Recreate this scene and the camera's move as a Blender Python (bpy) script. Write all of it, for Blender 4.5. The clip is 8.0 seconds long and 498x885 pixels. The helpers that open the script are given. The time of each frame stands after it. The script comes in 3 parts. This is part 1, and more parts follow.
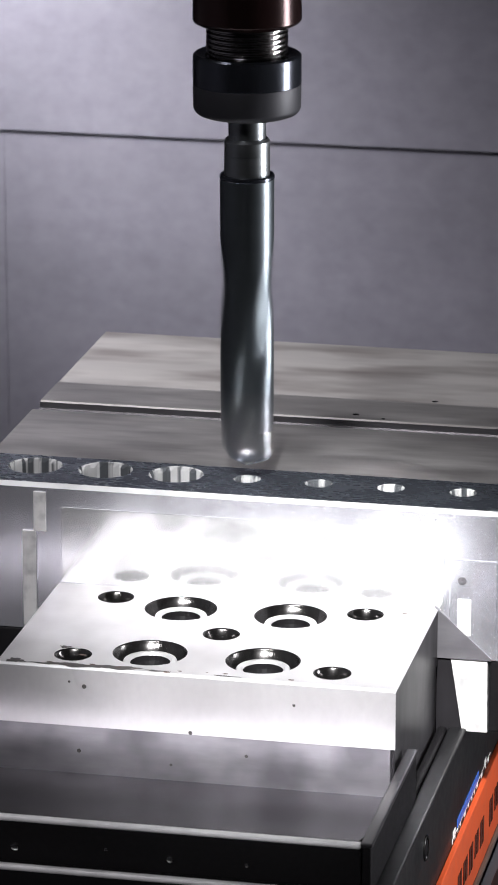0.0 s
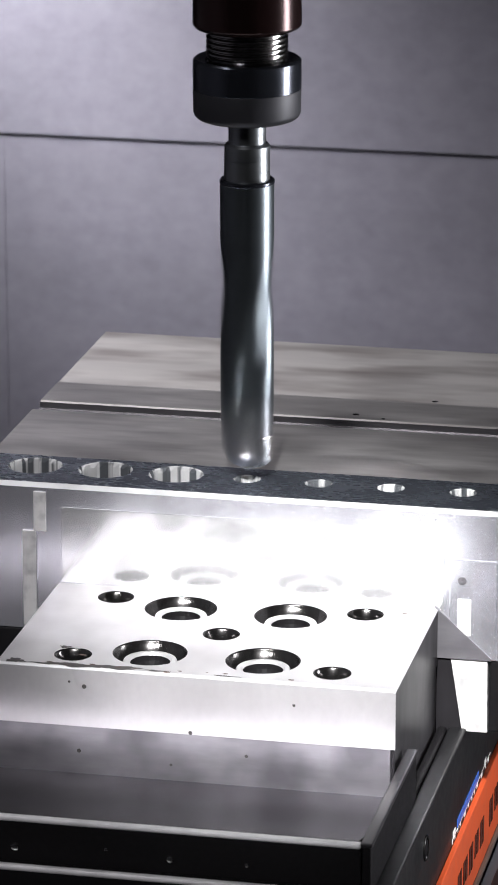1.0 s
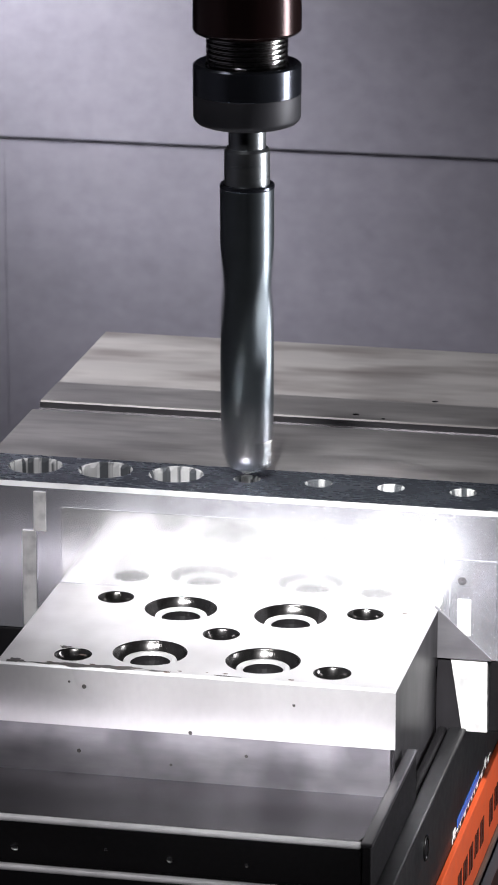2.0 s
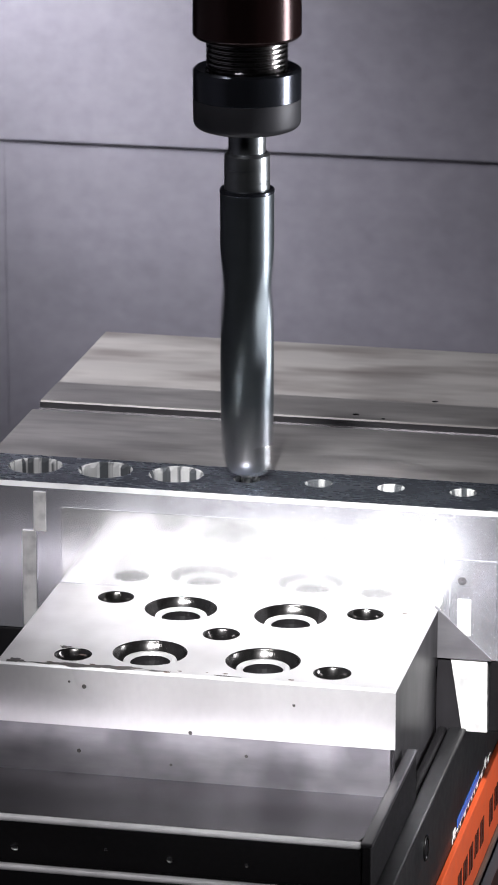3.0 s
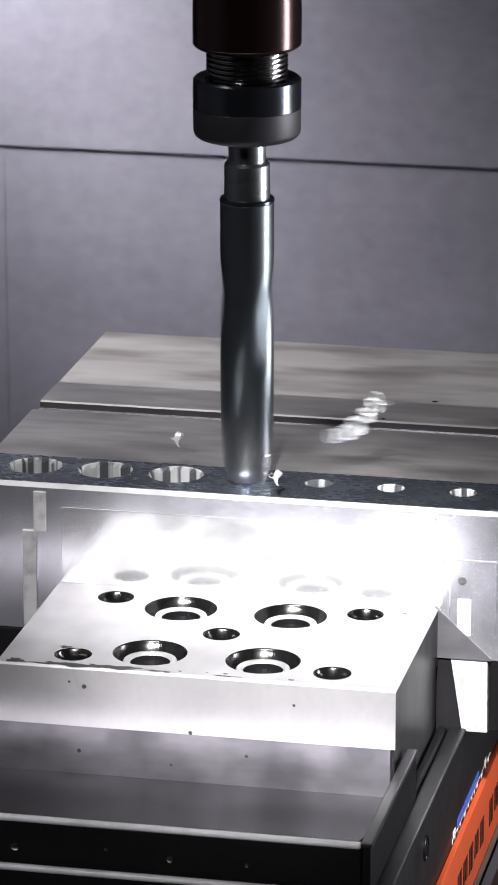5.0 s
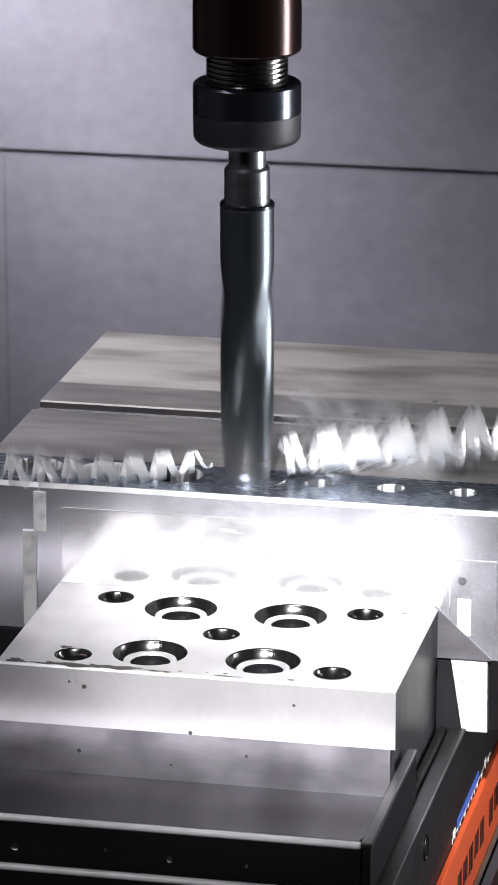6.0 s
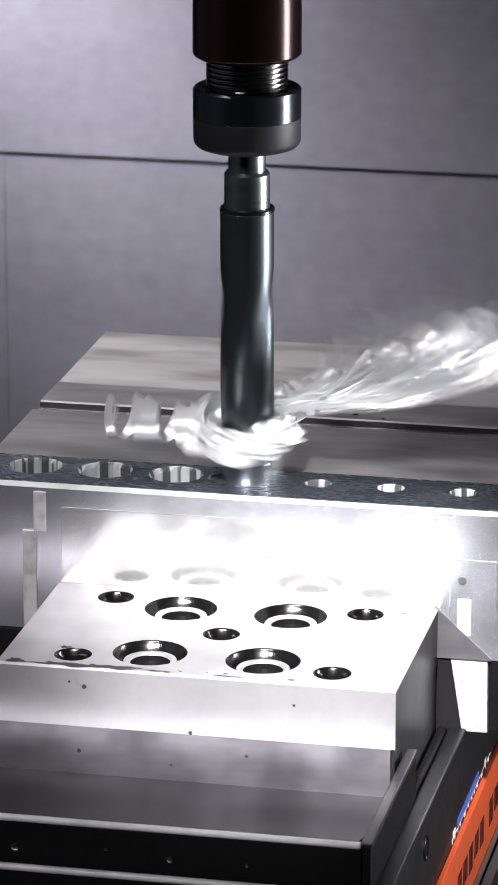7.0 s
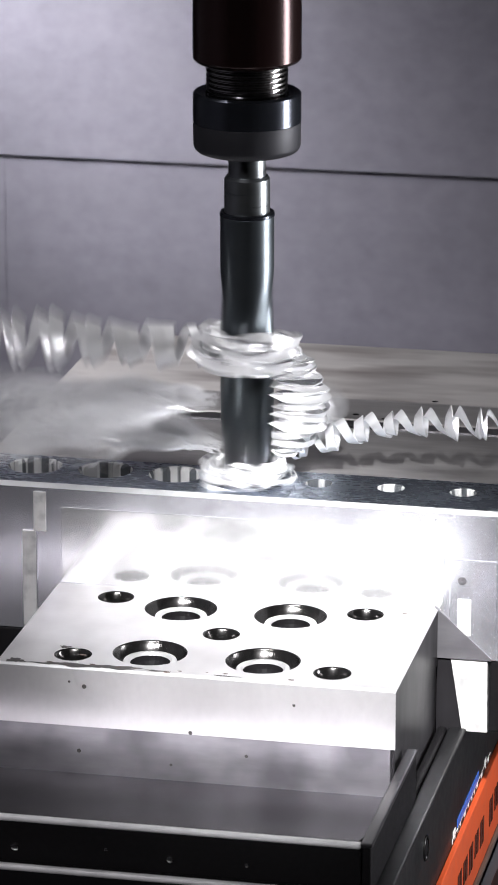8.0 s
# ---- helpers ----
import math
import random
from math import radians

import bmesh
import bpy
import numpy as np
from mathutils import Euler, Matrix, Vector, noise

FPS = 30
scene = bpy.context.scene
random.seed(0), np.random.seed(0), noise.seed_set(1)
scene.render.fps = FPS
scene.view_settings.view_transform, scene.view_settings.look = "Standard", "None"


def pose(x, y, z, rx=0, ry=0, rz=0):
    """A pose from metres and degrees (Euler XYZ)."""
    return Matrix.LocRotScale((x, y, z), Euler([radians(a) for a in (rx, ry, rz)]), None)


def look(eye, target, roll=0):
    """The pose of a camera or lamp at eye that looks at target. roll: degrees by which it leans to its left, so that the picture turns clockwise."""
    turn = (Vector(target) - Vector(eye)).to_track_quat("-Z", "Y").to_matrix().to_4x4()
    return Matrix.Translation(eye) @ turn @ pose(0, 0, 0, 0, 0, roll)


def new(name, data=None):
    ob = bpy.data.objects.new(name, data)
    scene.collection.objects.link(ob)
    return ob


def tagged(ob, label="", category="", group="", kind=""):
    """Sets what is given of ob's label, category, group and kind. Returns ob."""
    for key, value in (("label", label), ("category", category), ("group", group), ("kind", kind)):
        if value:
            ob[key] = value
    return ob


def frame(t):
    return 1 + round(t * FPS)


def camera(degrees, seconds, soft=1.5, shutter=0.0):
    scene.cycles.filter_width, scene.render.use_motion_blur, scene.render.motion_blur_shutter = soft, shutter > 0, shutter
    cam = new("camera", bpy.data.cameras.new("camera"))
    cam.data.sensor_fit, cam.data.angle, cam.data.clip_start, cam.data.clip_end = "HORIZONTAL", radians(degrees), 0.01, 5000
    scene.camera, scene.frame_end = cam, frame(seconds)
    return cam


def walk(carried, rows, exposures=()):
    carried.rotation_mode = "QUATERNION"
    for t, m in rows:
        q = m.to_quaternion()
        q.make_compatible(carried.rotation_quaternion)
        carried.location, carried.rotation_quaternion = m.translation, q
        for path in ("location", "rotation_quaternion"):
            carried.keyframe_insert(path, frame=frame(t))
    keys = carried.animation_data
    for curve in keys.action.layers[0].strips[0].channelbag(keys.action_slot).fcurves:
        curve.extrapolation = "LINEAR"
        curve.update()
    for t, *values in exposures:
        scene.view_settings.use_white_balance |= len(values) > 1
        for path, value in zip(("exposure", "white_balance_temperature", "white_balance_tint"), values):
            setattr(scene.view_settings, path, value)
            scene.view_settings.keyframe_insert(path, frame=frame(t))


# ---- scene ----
cam = camera(7.008, 8.0, soft=1.6, shutter=0.8)
EYE = (0.38962, -1.82119, 0.58201)
TARGET = (-0.00995, 0.05085, 0.00250)
cam.data.dof.use_dof, cam.data.dof.focus_distance, cam.data.dof.aperture_fstop = True, 1.93, 52.0
walk(cam, [(0.0, look(EYE, TARGET)), (8.0, look(EYE, TARGET))])

# ---- light ----
world = bpy.data.worlds.new("enclosure_gloom")
scene.world = world
world.use_nodes = True
world.node_tree.nodes["Background"].inputs[0].default_value = (0.55, 0.55, 0.65, 1)
world.node_tree.nodes["Background"].inputs[1].default_value = 0.045
scene.view_settings.exposure = 0.0


def area_lamp(name, eye, target, sx, sy, power, colour=(1, 1, 1)):
    data = bpy.data.lights.new(name, "AREA")
    data.shape, data.size, data.size_y, data.energy, data.color = "RECTANGLE", sx, sy, power, colour
    ob = new(name, data)
    ob.matrix_world = look(eye, target)
    return ob


def spot_lamp(name, eye, target, power, cone, blend, radius, colour=(1, 1, 1)):
    data = bpy.data.lights.new(name, "SPOT")
    data.energy, data.spot_size, data.spot_blend, data.shadow_soft_size, data.color = power, radians(cone), blend, radius, colour
    ob = new(name, data)
    ob.matrix_world = look(eye, target)
    return ob


spot_lamp("work_spotlight", (0.16, -1.25, 0.95), (0.050, -0.076, -0.054), 310, 10.4, 0.85, 0.025)
area_lamp("front_light", (-0.35, -1.6, 1.2), (-0.02, -0.10, 0.0), 0.4, 0.2, 0.38, (1.0, 0.98, 1.0)).data.spread = radians(22)
area_lamp("roof_light", (-0.39, 0.22, 1.20), (-0.16, 0.14, 0.0), 0.4, 0.15, 0.50, (1.0, 0.98, 1.0)).data.spread = radians(30)
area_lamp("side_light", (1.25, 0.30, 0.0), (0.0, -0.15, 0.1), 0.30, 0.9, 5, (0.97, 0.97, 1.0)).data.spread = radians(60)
# Added unseen fill, aimed and narrowed to grade the rear cover's brightness.
area_lamp("cover_fill", (-0.50, 0.70, 0.28), (-0.20, 0.885, -0.11), 0.16, 0.12, 0.96, (0.96, 0.94, 1.0)).data.spread = radians(70)


# ---- materials ----
def material(name, colour, rough=0.4, metal=0.0, vary=0.15, scale=(40, 40, 40), fine=(400, 400, 400), bump=0.1, rough_vary=0.1, detail=3.0,
             tint=None, spec=0.5, spots=0.0, spot_colour=(0.1, 0.08, 0.07), spot_scale=60, spot_range=(0.45, 0.75), spot_stretch=(1, 0.6, 1), lit_end=None):
    m = bpy.data.materials.new(name)
    m.use_nodes = True
    nt = m.node_tree
    b = nt.nodes["Principled BSDF"]
    tc = nt.nodes.new("ShaderNodeTexCoord")

    def grain(s, detail=detail):
        mp = nt.nodes.new("ShaderNodeMapping")
        mp.inputs["Scale"].default_value = s
        nt.links.new(tc.outputs["Object"], mp.inputs["Vector"])
        n = nt.nodes.new("ShaderNodeTexNoise")
        n.inputs["Scale"].default_value, n.inputs["Detail"].default_value = 1.0, detail
        nt.links.new(mp.outputs[0], n.inputs["Vector"])
        return n.outputs["Fac"]

    large, small = grain(scale), grain(fine)
    mixn = nt.nodes.new("ShaderNodeMath")
    mixn.operation = "ADD"
    nt.links.new(large, mixn.inputs[0])
    nt.links.new(small, mixn.inputs[1])
    half = nt.nodes.new("ShaderNodeMapRange")
    half.inputs["From Min"].default_value, half.inputs["From Max"].default_value = 0.3, 1.7
    nt.links.new(mixn.outputs[0], half.inputs["Value"])
    col = nt.nodes.new("ShaderNodeMix")
    col.data_type = "RGBA"
    lo = [max(0, c * (1 - vary)) for c in colour]
    hi = [min(1, c * (1 + vary)) for c in (tint or colour)]
    col.inputs["A"].default_value, col.inputs["B"].default_value = (*lo, 1), (*hi, 1)
    nt.links.new(half.outputs[0], col.inputs["Factor"])
    out = col.outputs["Result"]
    if spots:
        sp = grain([spot_scale * k for k in spot_stretch], 2.5)
        ramp = nt.nodes.new("ShaderNodeMapRange")
        ramp.inputs["From Min"].default_value, ramp.inputs["From Max"].default_value = spot_range
        ramp.inputs["To Max"].default_value = spots
        nt.links.new(sp, ramp.inputs["Value"])
        mx = nt.nodes.new("ShaderNodeMix")
        mx.data_type = "RGBA"
        mx.inputs["B"].default_value = (*spot_colour, 1)
        nt.links.new(ramp.outputs[0], mx.inputs["Factor"])
        nt.links.new(out, mx.inputs["A"])
        out = mx.outputs["Result"]
    if lit_end:
        # light falling on one end of the thing, painted as a colour along z
        sep = nt.nodes.new("ShaderNodeSeparateXYZ")
        nt.links.new(tc.outputs["Object"], sep.inputs[0])
        wr = nt.nodes.new("ShaderNodeMapRange")
        wr.inputs["From Min"].default_value, wr.inputs["From Max"].default_value = lit_end[0], lit_end[1]
        nt.links.new(sep.outputs["Z"], wr.inputs["Value"])
        wm = nt.nodes.new("ShaderNodeMix")
        wm.data_type = "RGBA"
        wm.inputs["B"].default_value = (*lit_end[2], 1)
        nt.links.new(wr.outputs[0], wm.inputs["Factor"])
        nt.links.new(out, wm.inputs["A"])
        out = wm.outputs["Result"]
    nt.links.new(out, b.inputs["Base Color"])
    rr = nt.nodes.new("ShaderNodeMapRange")
    rr.inputs["To Min"].default_value, rr.inputs["To Max"].default_value = max(0.02, rough - rough_vary), rough + rough_vary
    nt.links.new(half.outputs[0], rr.inputs["Value"])
    nt.links.new(rr.outputs[0], b.inputs["Roughness"])
    b.inputs["Metallic"].default_value = metal
    b.inputs["Specular IOR Level"].default_value = spec
    if bump:
        bp = nt.nodes.new("ShaderNodeBump")
        bp.inputs["Strength"].default_value, bp.inputs["Distance"].default_value = bump, 0.0004
        nt.links.new(mixn.outputs[0], bp.inputs["Height"])
        nt.links.new(bp.outputs[0], b.inputs["Normal"])
    return m


WALL = material("grey_enamel_sheet", (0.30, 0.29, 0.335), 0.62, 0.0, 0.30, (10, 10, 13), (70, 70, 90), 0.05, 0.08, spec=0.2, spots=0.35, spot_colour=(0.34, 0.33, 0.37), spot_scale=26)
CAST = material("dark_machine_casting", (0.06, 0.06, 0.07), 0.5, 0.3, 0.3, (20, 20, 20), (300, 300, 300), 0.2)
ALU_RAW = material("oxidised_aluminium_plate", (0.22, 0.212, 0.222), 0.32, 0.55, 0.6, (5, 24, 20), (24, 110, 60), 0.02, 0.1, detail=4.0, tint=(0.46, 0.445, 0.445), spots=0.75, spot_colour=(0.12, 0.11, 0.112), spot_scale=16, spot_stretch=(0.7, 1.6, 1))
# Stained rear zone; base raised in place of the lit cover's reflection.
ALU_PALE = material("pale_stained_aluminium", (0.64, 0.615, 0.605), 0.40, 0.36, 0.35, (4, 12, 20), (12, 60, 60), 0.02, 0.1, detail=3.0, spots=0.9, spot_colour=(0.22, 0.185, 0.18), spot_scale=18, spot_stretch=(0.7, 2.2, 1))
# The slot's dark band is put into its colour.
DARK_SLOT = material("dark_slot_aluminium", (0.15, 0.145, 0.155), 0.25, 0.5, 0.3, (8, 30, 20), (30, 90, 60), 0.02, 0.08)
ALU_MILLED = material("milled_aluminium", (0.33, 0.37, 0.44), 0.27, 0.92, 0.35, (30, 60, 30), (200, 500, 200), 0.02, 0.05)
ALU_FACE = material("polished_aluminium_face", (0.72, 0.72, 0.78), 0.24, 0.76, 0.22, (14, 14, 22), (50, 50, 90), 0.0, 0.08, spots=0.45, spot_colour=(0.42, 0.42, 0.48), spot_scale=34, spot_stretch=(1.5, 1, 0.5))
# Bright, banded tone painted for the jaw top mirrored in the face.
ALU_REFLECTION = material("jaw_reflection_aluminium", (0.88, 0.88, 0.90), 0.14, 0.76, 0.06, (25, 25, 90), (60, 100, 300), 0.02, 0.05, spots=0.3, spot_colour=(0.60, 0.60, 0.64), spot_scale=22, spot_stretch=(0.5, 1, 5))
# Upright stripes in the colour imitate reflections in the bore walls.
ALU_BORE = material("striped_bore_aluminium", (0.95, 0.96, 0.97), 0.16, 0.4, 0.12, (150, 150, 4), (420, 420, 8), 0.0, 0.06, spots=0.9, spot_colour=(0.05, 0.06, 0.075), spot_scale=170, spot_range=(0.48, 0.55), spot_stretch=(1, 1, 0.02))
STEEL_GROUND = material("ground_steel", (0.74, 0.73, 0.74), 0.34, 0.66, 0.06, (30, 90, 60), (200, 900, 700), 0.04, 0.06, spots=0.45, spot_colour=(0.34, 0.32, 0.33), spot_scale=32)
STEEL_GREY = material("worn_grey_steel", (0.30, 0.29, 0.315), 0.34, 0.74, 0.35, (12, 20, 30), (60, 160, 260), 0.04, 0.12, detail=5.0, spots=0.75, spot_colour=(0.11, 0.105, 0.12), spot_scale=34, spot_range=(0.42, 0.68))
STEEL_PLATE = material("oiled_dark_steel_plate", (0.115, 0.11, 0.12), 0.22, 0.95, 0.35, (12, 12, 25), (20, 50, 60), 0.0, 0.1, spots=0.6, spot_colour=(0.06, 0.057, 0.062), spot_scale=26)
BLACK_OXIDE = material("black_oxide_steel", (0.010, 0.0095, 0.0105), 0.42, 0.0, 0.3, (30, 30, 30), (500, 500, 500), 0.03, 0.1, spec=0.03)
# Brighter than the faces: light caught by the chamfers is in the colour.
BRIGHT_EDGE = material("bright_edge_metal", (0.80, 0.80, 0.82), 0.35, 0.6, 0.06, (60, 100, 60), (200, 200, 200), 0.02, 0.06)
NUT_BLACK = material("black_collet_nut_steel", (0.055, 0.06, 0.075), 0.2, 0.85, 0.1, (30, 30, 60), (300, 300, 900), 0.03, 0.05)
NUT_GREY = material("grey_collet_nut_steel", (0.026, 0.026, 0.031), 0.5, 0.4, 0.12, (30, 30, 60), (300, 300, 900), 0.05, 0.06, spec=0.3)
HOLDER = material("dark_brown_holder", (0.026, 0.013, 0.013), 0.2, 0.7, 0.15, (30, 30, 30), (300, 300, 300), 0.03, 0.05)
THREAD = material("bright_thread_steel", (0.70, 0.70, 0.70), 0.18, 1.0, 0.1, (50, 50, 50), (300, 300, 900), 0.05, 0.05)
# The tip end is painted lighter for light thrown up from the jaw.
DRILL = material("blued_drill_steel", (0.105, 0.120, 0.133), 0.33, 0.92, 0.12, (20, 20, 30), (80, 80, 120), 0.0, 0.04, lit_end=(0.040, 0.004, (0.30, 0.295, 0.315)))
SHANK = material("bright_drill_shank", (0.24, 0.255, 0.27), 0.3, 0.95, 0.2, (30, 30, 150), (200, 200, 500), 0.03, 0.08)
CARBIDE = material("bright_carbide_insert", (0.85, 0.84, 0.82), 0.2, 1.0, 0.08, (200, 200, 200), (900, 900, 900), 0.05, 0.05)
CHIP = material("bright_aluminium_chip", (0.93, 0.93, 0.95), 0.35, 0.5, 0.04, (60, 60, 60), (200, 200, 200), 0.0, 0.05)
ORANGE = material("orange_sticker", (0.50, 0.075, 0.022), 0.5, 0.0, 0.18, (40, 40, 40), (300, 300, 300), 0.05, 0.08, spec=0.15, spots=0.3, spot_colour=(0.25, 0.06, 0.03), spot_scale=90)
BROWN = material("brown_primed_edge", (0.08, 0.05, 0.04), 0.5, 0.1, 0.3, (60, 60, 60), (400, 400, 400), 0.15)
INK = material("black_sticker_ink", (0.05, 0.012, 0.008), 0.6, 0.0, 0.3, bump=0.0, spec=0.1)
BLUE = material("blue_sticker_stripe", (0.03, 0.10, 0.42), 0.4, 0.0, 0.1, bump=0.0)
WHITE = material("white_sticker_stripe", (0.75, 0.75, 0.74), 0.4, 0.0, 0.1, bump=0.0)
# Darkened steel; on the jaw's right side the shade is in the colour.
DARK_STEEL = material("darkened_steel", (0.034, 0.032, 0.036), 0.36, 0.55, 0.35, (20, 20, 8), (90, 90, 20), 0.02, 0.1, spec=0.4, spots=0.5, spot_colour=(0.02, 0.018, 0.02), spot_scale=40)
# On the jaw's bore walls the holes' darkness is put into the colour.
BORE_STEEL = material("darkened_bore_steel", (0.085, 0.082, 0.082), 0.2, 0.95, 0.4, (160, 160, 20), (500, 500, 60), 0.02, 0.06)
RAIL_GREY = material("dark_grey_vise_paint", (0.010, 0.010, 0.011), 0.42, 0.0, 0.35, (30, 30, 30), (160, 160, 160), 0.06, 0.1, spec=0.10, spots=0.4, spot_colour=(0.02, 0.019, 0.02), spot_scale=50)
GRIME = material("dark_oily_grime", (0.055, 0.05, 0.05), 0.45, 0.2, 0.5, (200, 200, 200), (700, 700, 700), 0.1, 0.1)
NECK_THREAD = material("dark_thread_steel", (0.26, 0.25, 0.25), 0.2, 1.0, 0.1, (50, 50, 50), (300, 300, 900), 0.03, 0.05)
# Front's own copy of the ground steel, darkened for its dimmer light.
JAW_FRONT = material("darkened_steel_front", (0.70, 0.685, 0.705), 0.34, 0.64, 0.10, (40, 40, 30), (300, 300, 200), 0.03, 0.06, spots=0.35, spot_colour=(0.46, 0.445, 0.46), spot_scale=26)
# Pale colour stands in for the highlight along the vise's rounded edges.
EDGE_GLINT = material("edge_highlight_steel", (0.82, 0.81, 0.83), 0.32, 0.25, 0.10, (60, 100, 60), (200, 200, 200), 0.03, 0.06, spots=0.4, spot_colour=(0.4, 0.39, 0.41), spot_scale=70)
PAD = material("bright_support_and_reflection", (0.86, 0.85, 0.85), 0.45, 0.35, 0.08, (60, 60, 60), (500, 500, 500), 0.08, spots=0.5, spot_colour=(0.25, 0.25, 0.26), spot_scale=140)


# ---- mesh helpers ----
def mesh_of(name, bm, mats, smooth=False):
    bmesh.ops.remove_doubles(bm, verts=bm.verts, dist=1e-6)
    bmesh.ops.recalc_face_normals(bm, faces=bm.faces)
    me = bpy.data.meshes.new(name)
    bm.to_mesh(me)
    bm.free()
    for m in mats if isinstance(mats, (list, tuple)) else [mats]:
        me.materials.append(m)
    if smooth:
        for p in me.polygons:
            p.use_smooth = True
        me.set_sharp_from_angle(angle=radians(32))
    return me


def part(name, bm, mats, parent, label="", smooth=False):
    ob = new(name, mesh_of(name, bm, mats, smooth))
    ob.parent = parent
    return tagged(ob, label) if label else ob


def thing(name, label, category, group="", kind="", at=(0, 0, 0)):
    e = new(name)
    e.empty_display_size = 0.02
    e.location = at
    return tagged(e, label, category, group, kind)


def box(x0, x1, y0, y1, z0, z1, bevel=0.0, seg=2, bm=None):
    out = bm or bmesh.new()
    r = bmesh.ops.create_cube(out, size=1.0)
    vs = r["verts"]
    for v in vs:
        v.co = Vector((x0 + (v.co.x + 0.5) * (x1 - x0), y0 + (v.co.y + 0.5) * (y1 - y0), z0 + (v.co.z + 0.5) * (z1 - z0)))
    if bevel:
        es = list({e for v in vs for e in v.link_edges})
        bmesh.ops.bevel(out, geom=es, offset=bevel, segments=seg, affect="EDGES", profile=0.6)
    return out


def prism(points, y0, y1, bevel=0.0):
    """A section in x and z, drawn out from y0 to y1."""
    bm = bmesh.new()
    a = [bm.verts.new((x, y0, z)) for x, z in points]
    b = [bm.verts.new((x, y1, z)) for x, z in points]
    n = len(points)
    for i in range(n):
        bm.faces.new((a[i], a[(i + 1) % n], b[(i + 1) % n], b[i]))
    bm.faces.new(a)
    bm.faces.new(b[::-1])
    if bevel:
        bmesh.ops.bevel(bm, geom=list(bm.edges), offset=bevel, segments=2, affect="EDGES", profile=0.6)
    return bm


def lathe(profile, n=72):
    """Turns a list of (radius, z) round the z axis."""
    bm = bmesh.new()
    rings = []
    for r, z in profile:
        if r < 1e-7:
            rings.append([bm.verts.new((0, 0, z))] * n)
        else:
            rings.append([bm.verts.new((r * math.cos(2 * math.pi * i / n), r * math.sin(2 * math.pi * i / n), z)) for i in range(n)])
    for a, b in zip(rings, rings[1:]):
        for i in range(n):
            q = []
            for v in (a[i], a[(i + 1) % n], b[(i + 1) % n], b[i]):
                if v not in q:
                    q.append(v)
            if len(q) > 2:
                bm.faces.new(q)
    return bm


def holed_cell(bm, x0, x1, y0, y1, z, cx, cy, profile, n=56, face=0, wall=1, smooth=True, ripple=0.0):
    """A flat rectangle with a round hole, whose wall follows the profile of (radius, z)."""
    angles = [2 * math.pi * i / n for i in range(n)]
    angles += [math.atan2(y - cy, x - cx) % (2 * math.pi) for x in (x0, x1) for y in (y0, y1)]
    angles = sorted(set(round(a, 6) for a in angles))
    outer, rings = [], [[] for _ in profile]
    for a in angles:
        dx, dy = math.cos(a), math.sin(a)
        k = min([(x1 - cx) / dx if dx > 1e-9 else 9, (x0 - cx) / dx if dx < -1e-9 else 9,
                 (y1 - cy) / dy if dy > 1e-9 else 9, (y0 - cy) / dy if dy < -1e-9 else 9])
        outer.append(bm.verts.new((cx + dx * k, cy + dy * k, z)))
        q = 1 - ripple * abs(math.sin(a * 7.3) * math.sin(a * 3.1 + 1))
        for ring, (r, rz) in zip(rings, profile):
            r *= q if rz < z - 0.002 else 1
            ring.append(bm.verts.new((cx + dx * r, cy + dy * r, rz)))
    m = len(angles)
    chain = [outer] + rings
    for j, (a, b) in enumerate(zip(chain, chain[1:])):
        for i in range(m):
            f = bm.faces.new((a[i], a[(i + 1) % m], b[(i + 1) % m], b[i]))
            f.material_index = face if j == 0 else wall
            f.smooth = j > 0 and smooth


def quad(bm, pts, mat=0):
    f = bm.faces.new([bm.verts.new(p) for p in pts])
    f.material_index = mat
    return f


# ---- enclosure ----
def enclosure():
    """The machine's cabin round the work: floor pan, side walls, front, roof; the rear cover slides with the spindle head."""
    specs = (("floor", (-1.2, 1.75, -2.4, 1.1, -0.62, -0.60), "dark grey steel floor pan of the machine cabin"),
             ("wall_west", (-1.22, -1.20, -2.4, 1.1, -0.60, 1.6), "grey enamelled steel side wall of the cabin"),
             ("wall_east", (1.75, 1.77, -2.4, 1.1, -0.60, 1.6), "grey enamelled steel side wall of the cabin"),
             ("wall_south", (-1.22, 1.77, -2.42, -2.40, -0.60, 1.6), "grey enamelled steel front wall of the cabin"),
             ("wall_north", (-1.22, 1.77, 1.10, 1.12, -0.60, 1.6), "grey enamelled steel rear wall of the cabin"),
             ("ceiling", (-1.22, 1.77, -2.42, 1.12, 1.6, 1.62), "dark steel roof of the machine cabin"))
    for name, b, label in specs:
        # East wall and roof are unseen; dark here to cut bounced light.
        ob = new(name, mesh_of(name, box(*b), CAST if name in ("floor", "wall_east", "ceiling") else WALL))
        tagged(ob, label, "wall" if "wall" in name else name, kind="structure")
    table = thing("machine_table", "dark cast iron machine table under the vise", "machine table")
    part("table_top", box(-0.55, 0.65, -0.42, 0.40, -0.26, -0.20, 0.004), CAST, table)
    part("pedestal", box(-0.35, 0.45, -0.30, 0.30, -0.60, -0.26, 0.01), CAST, table)


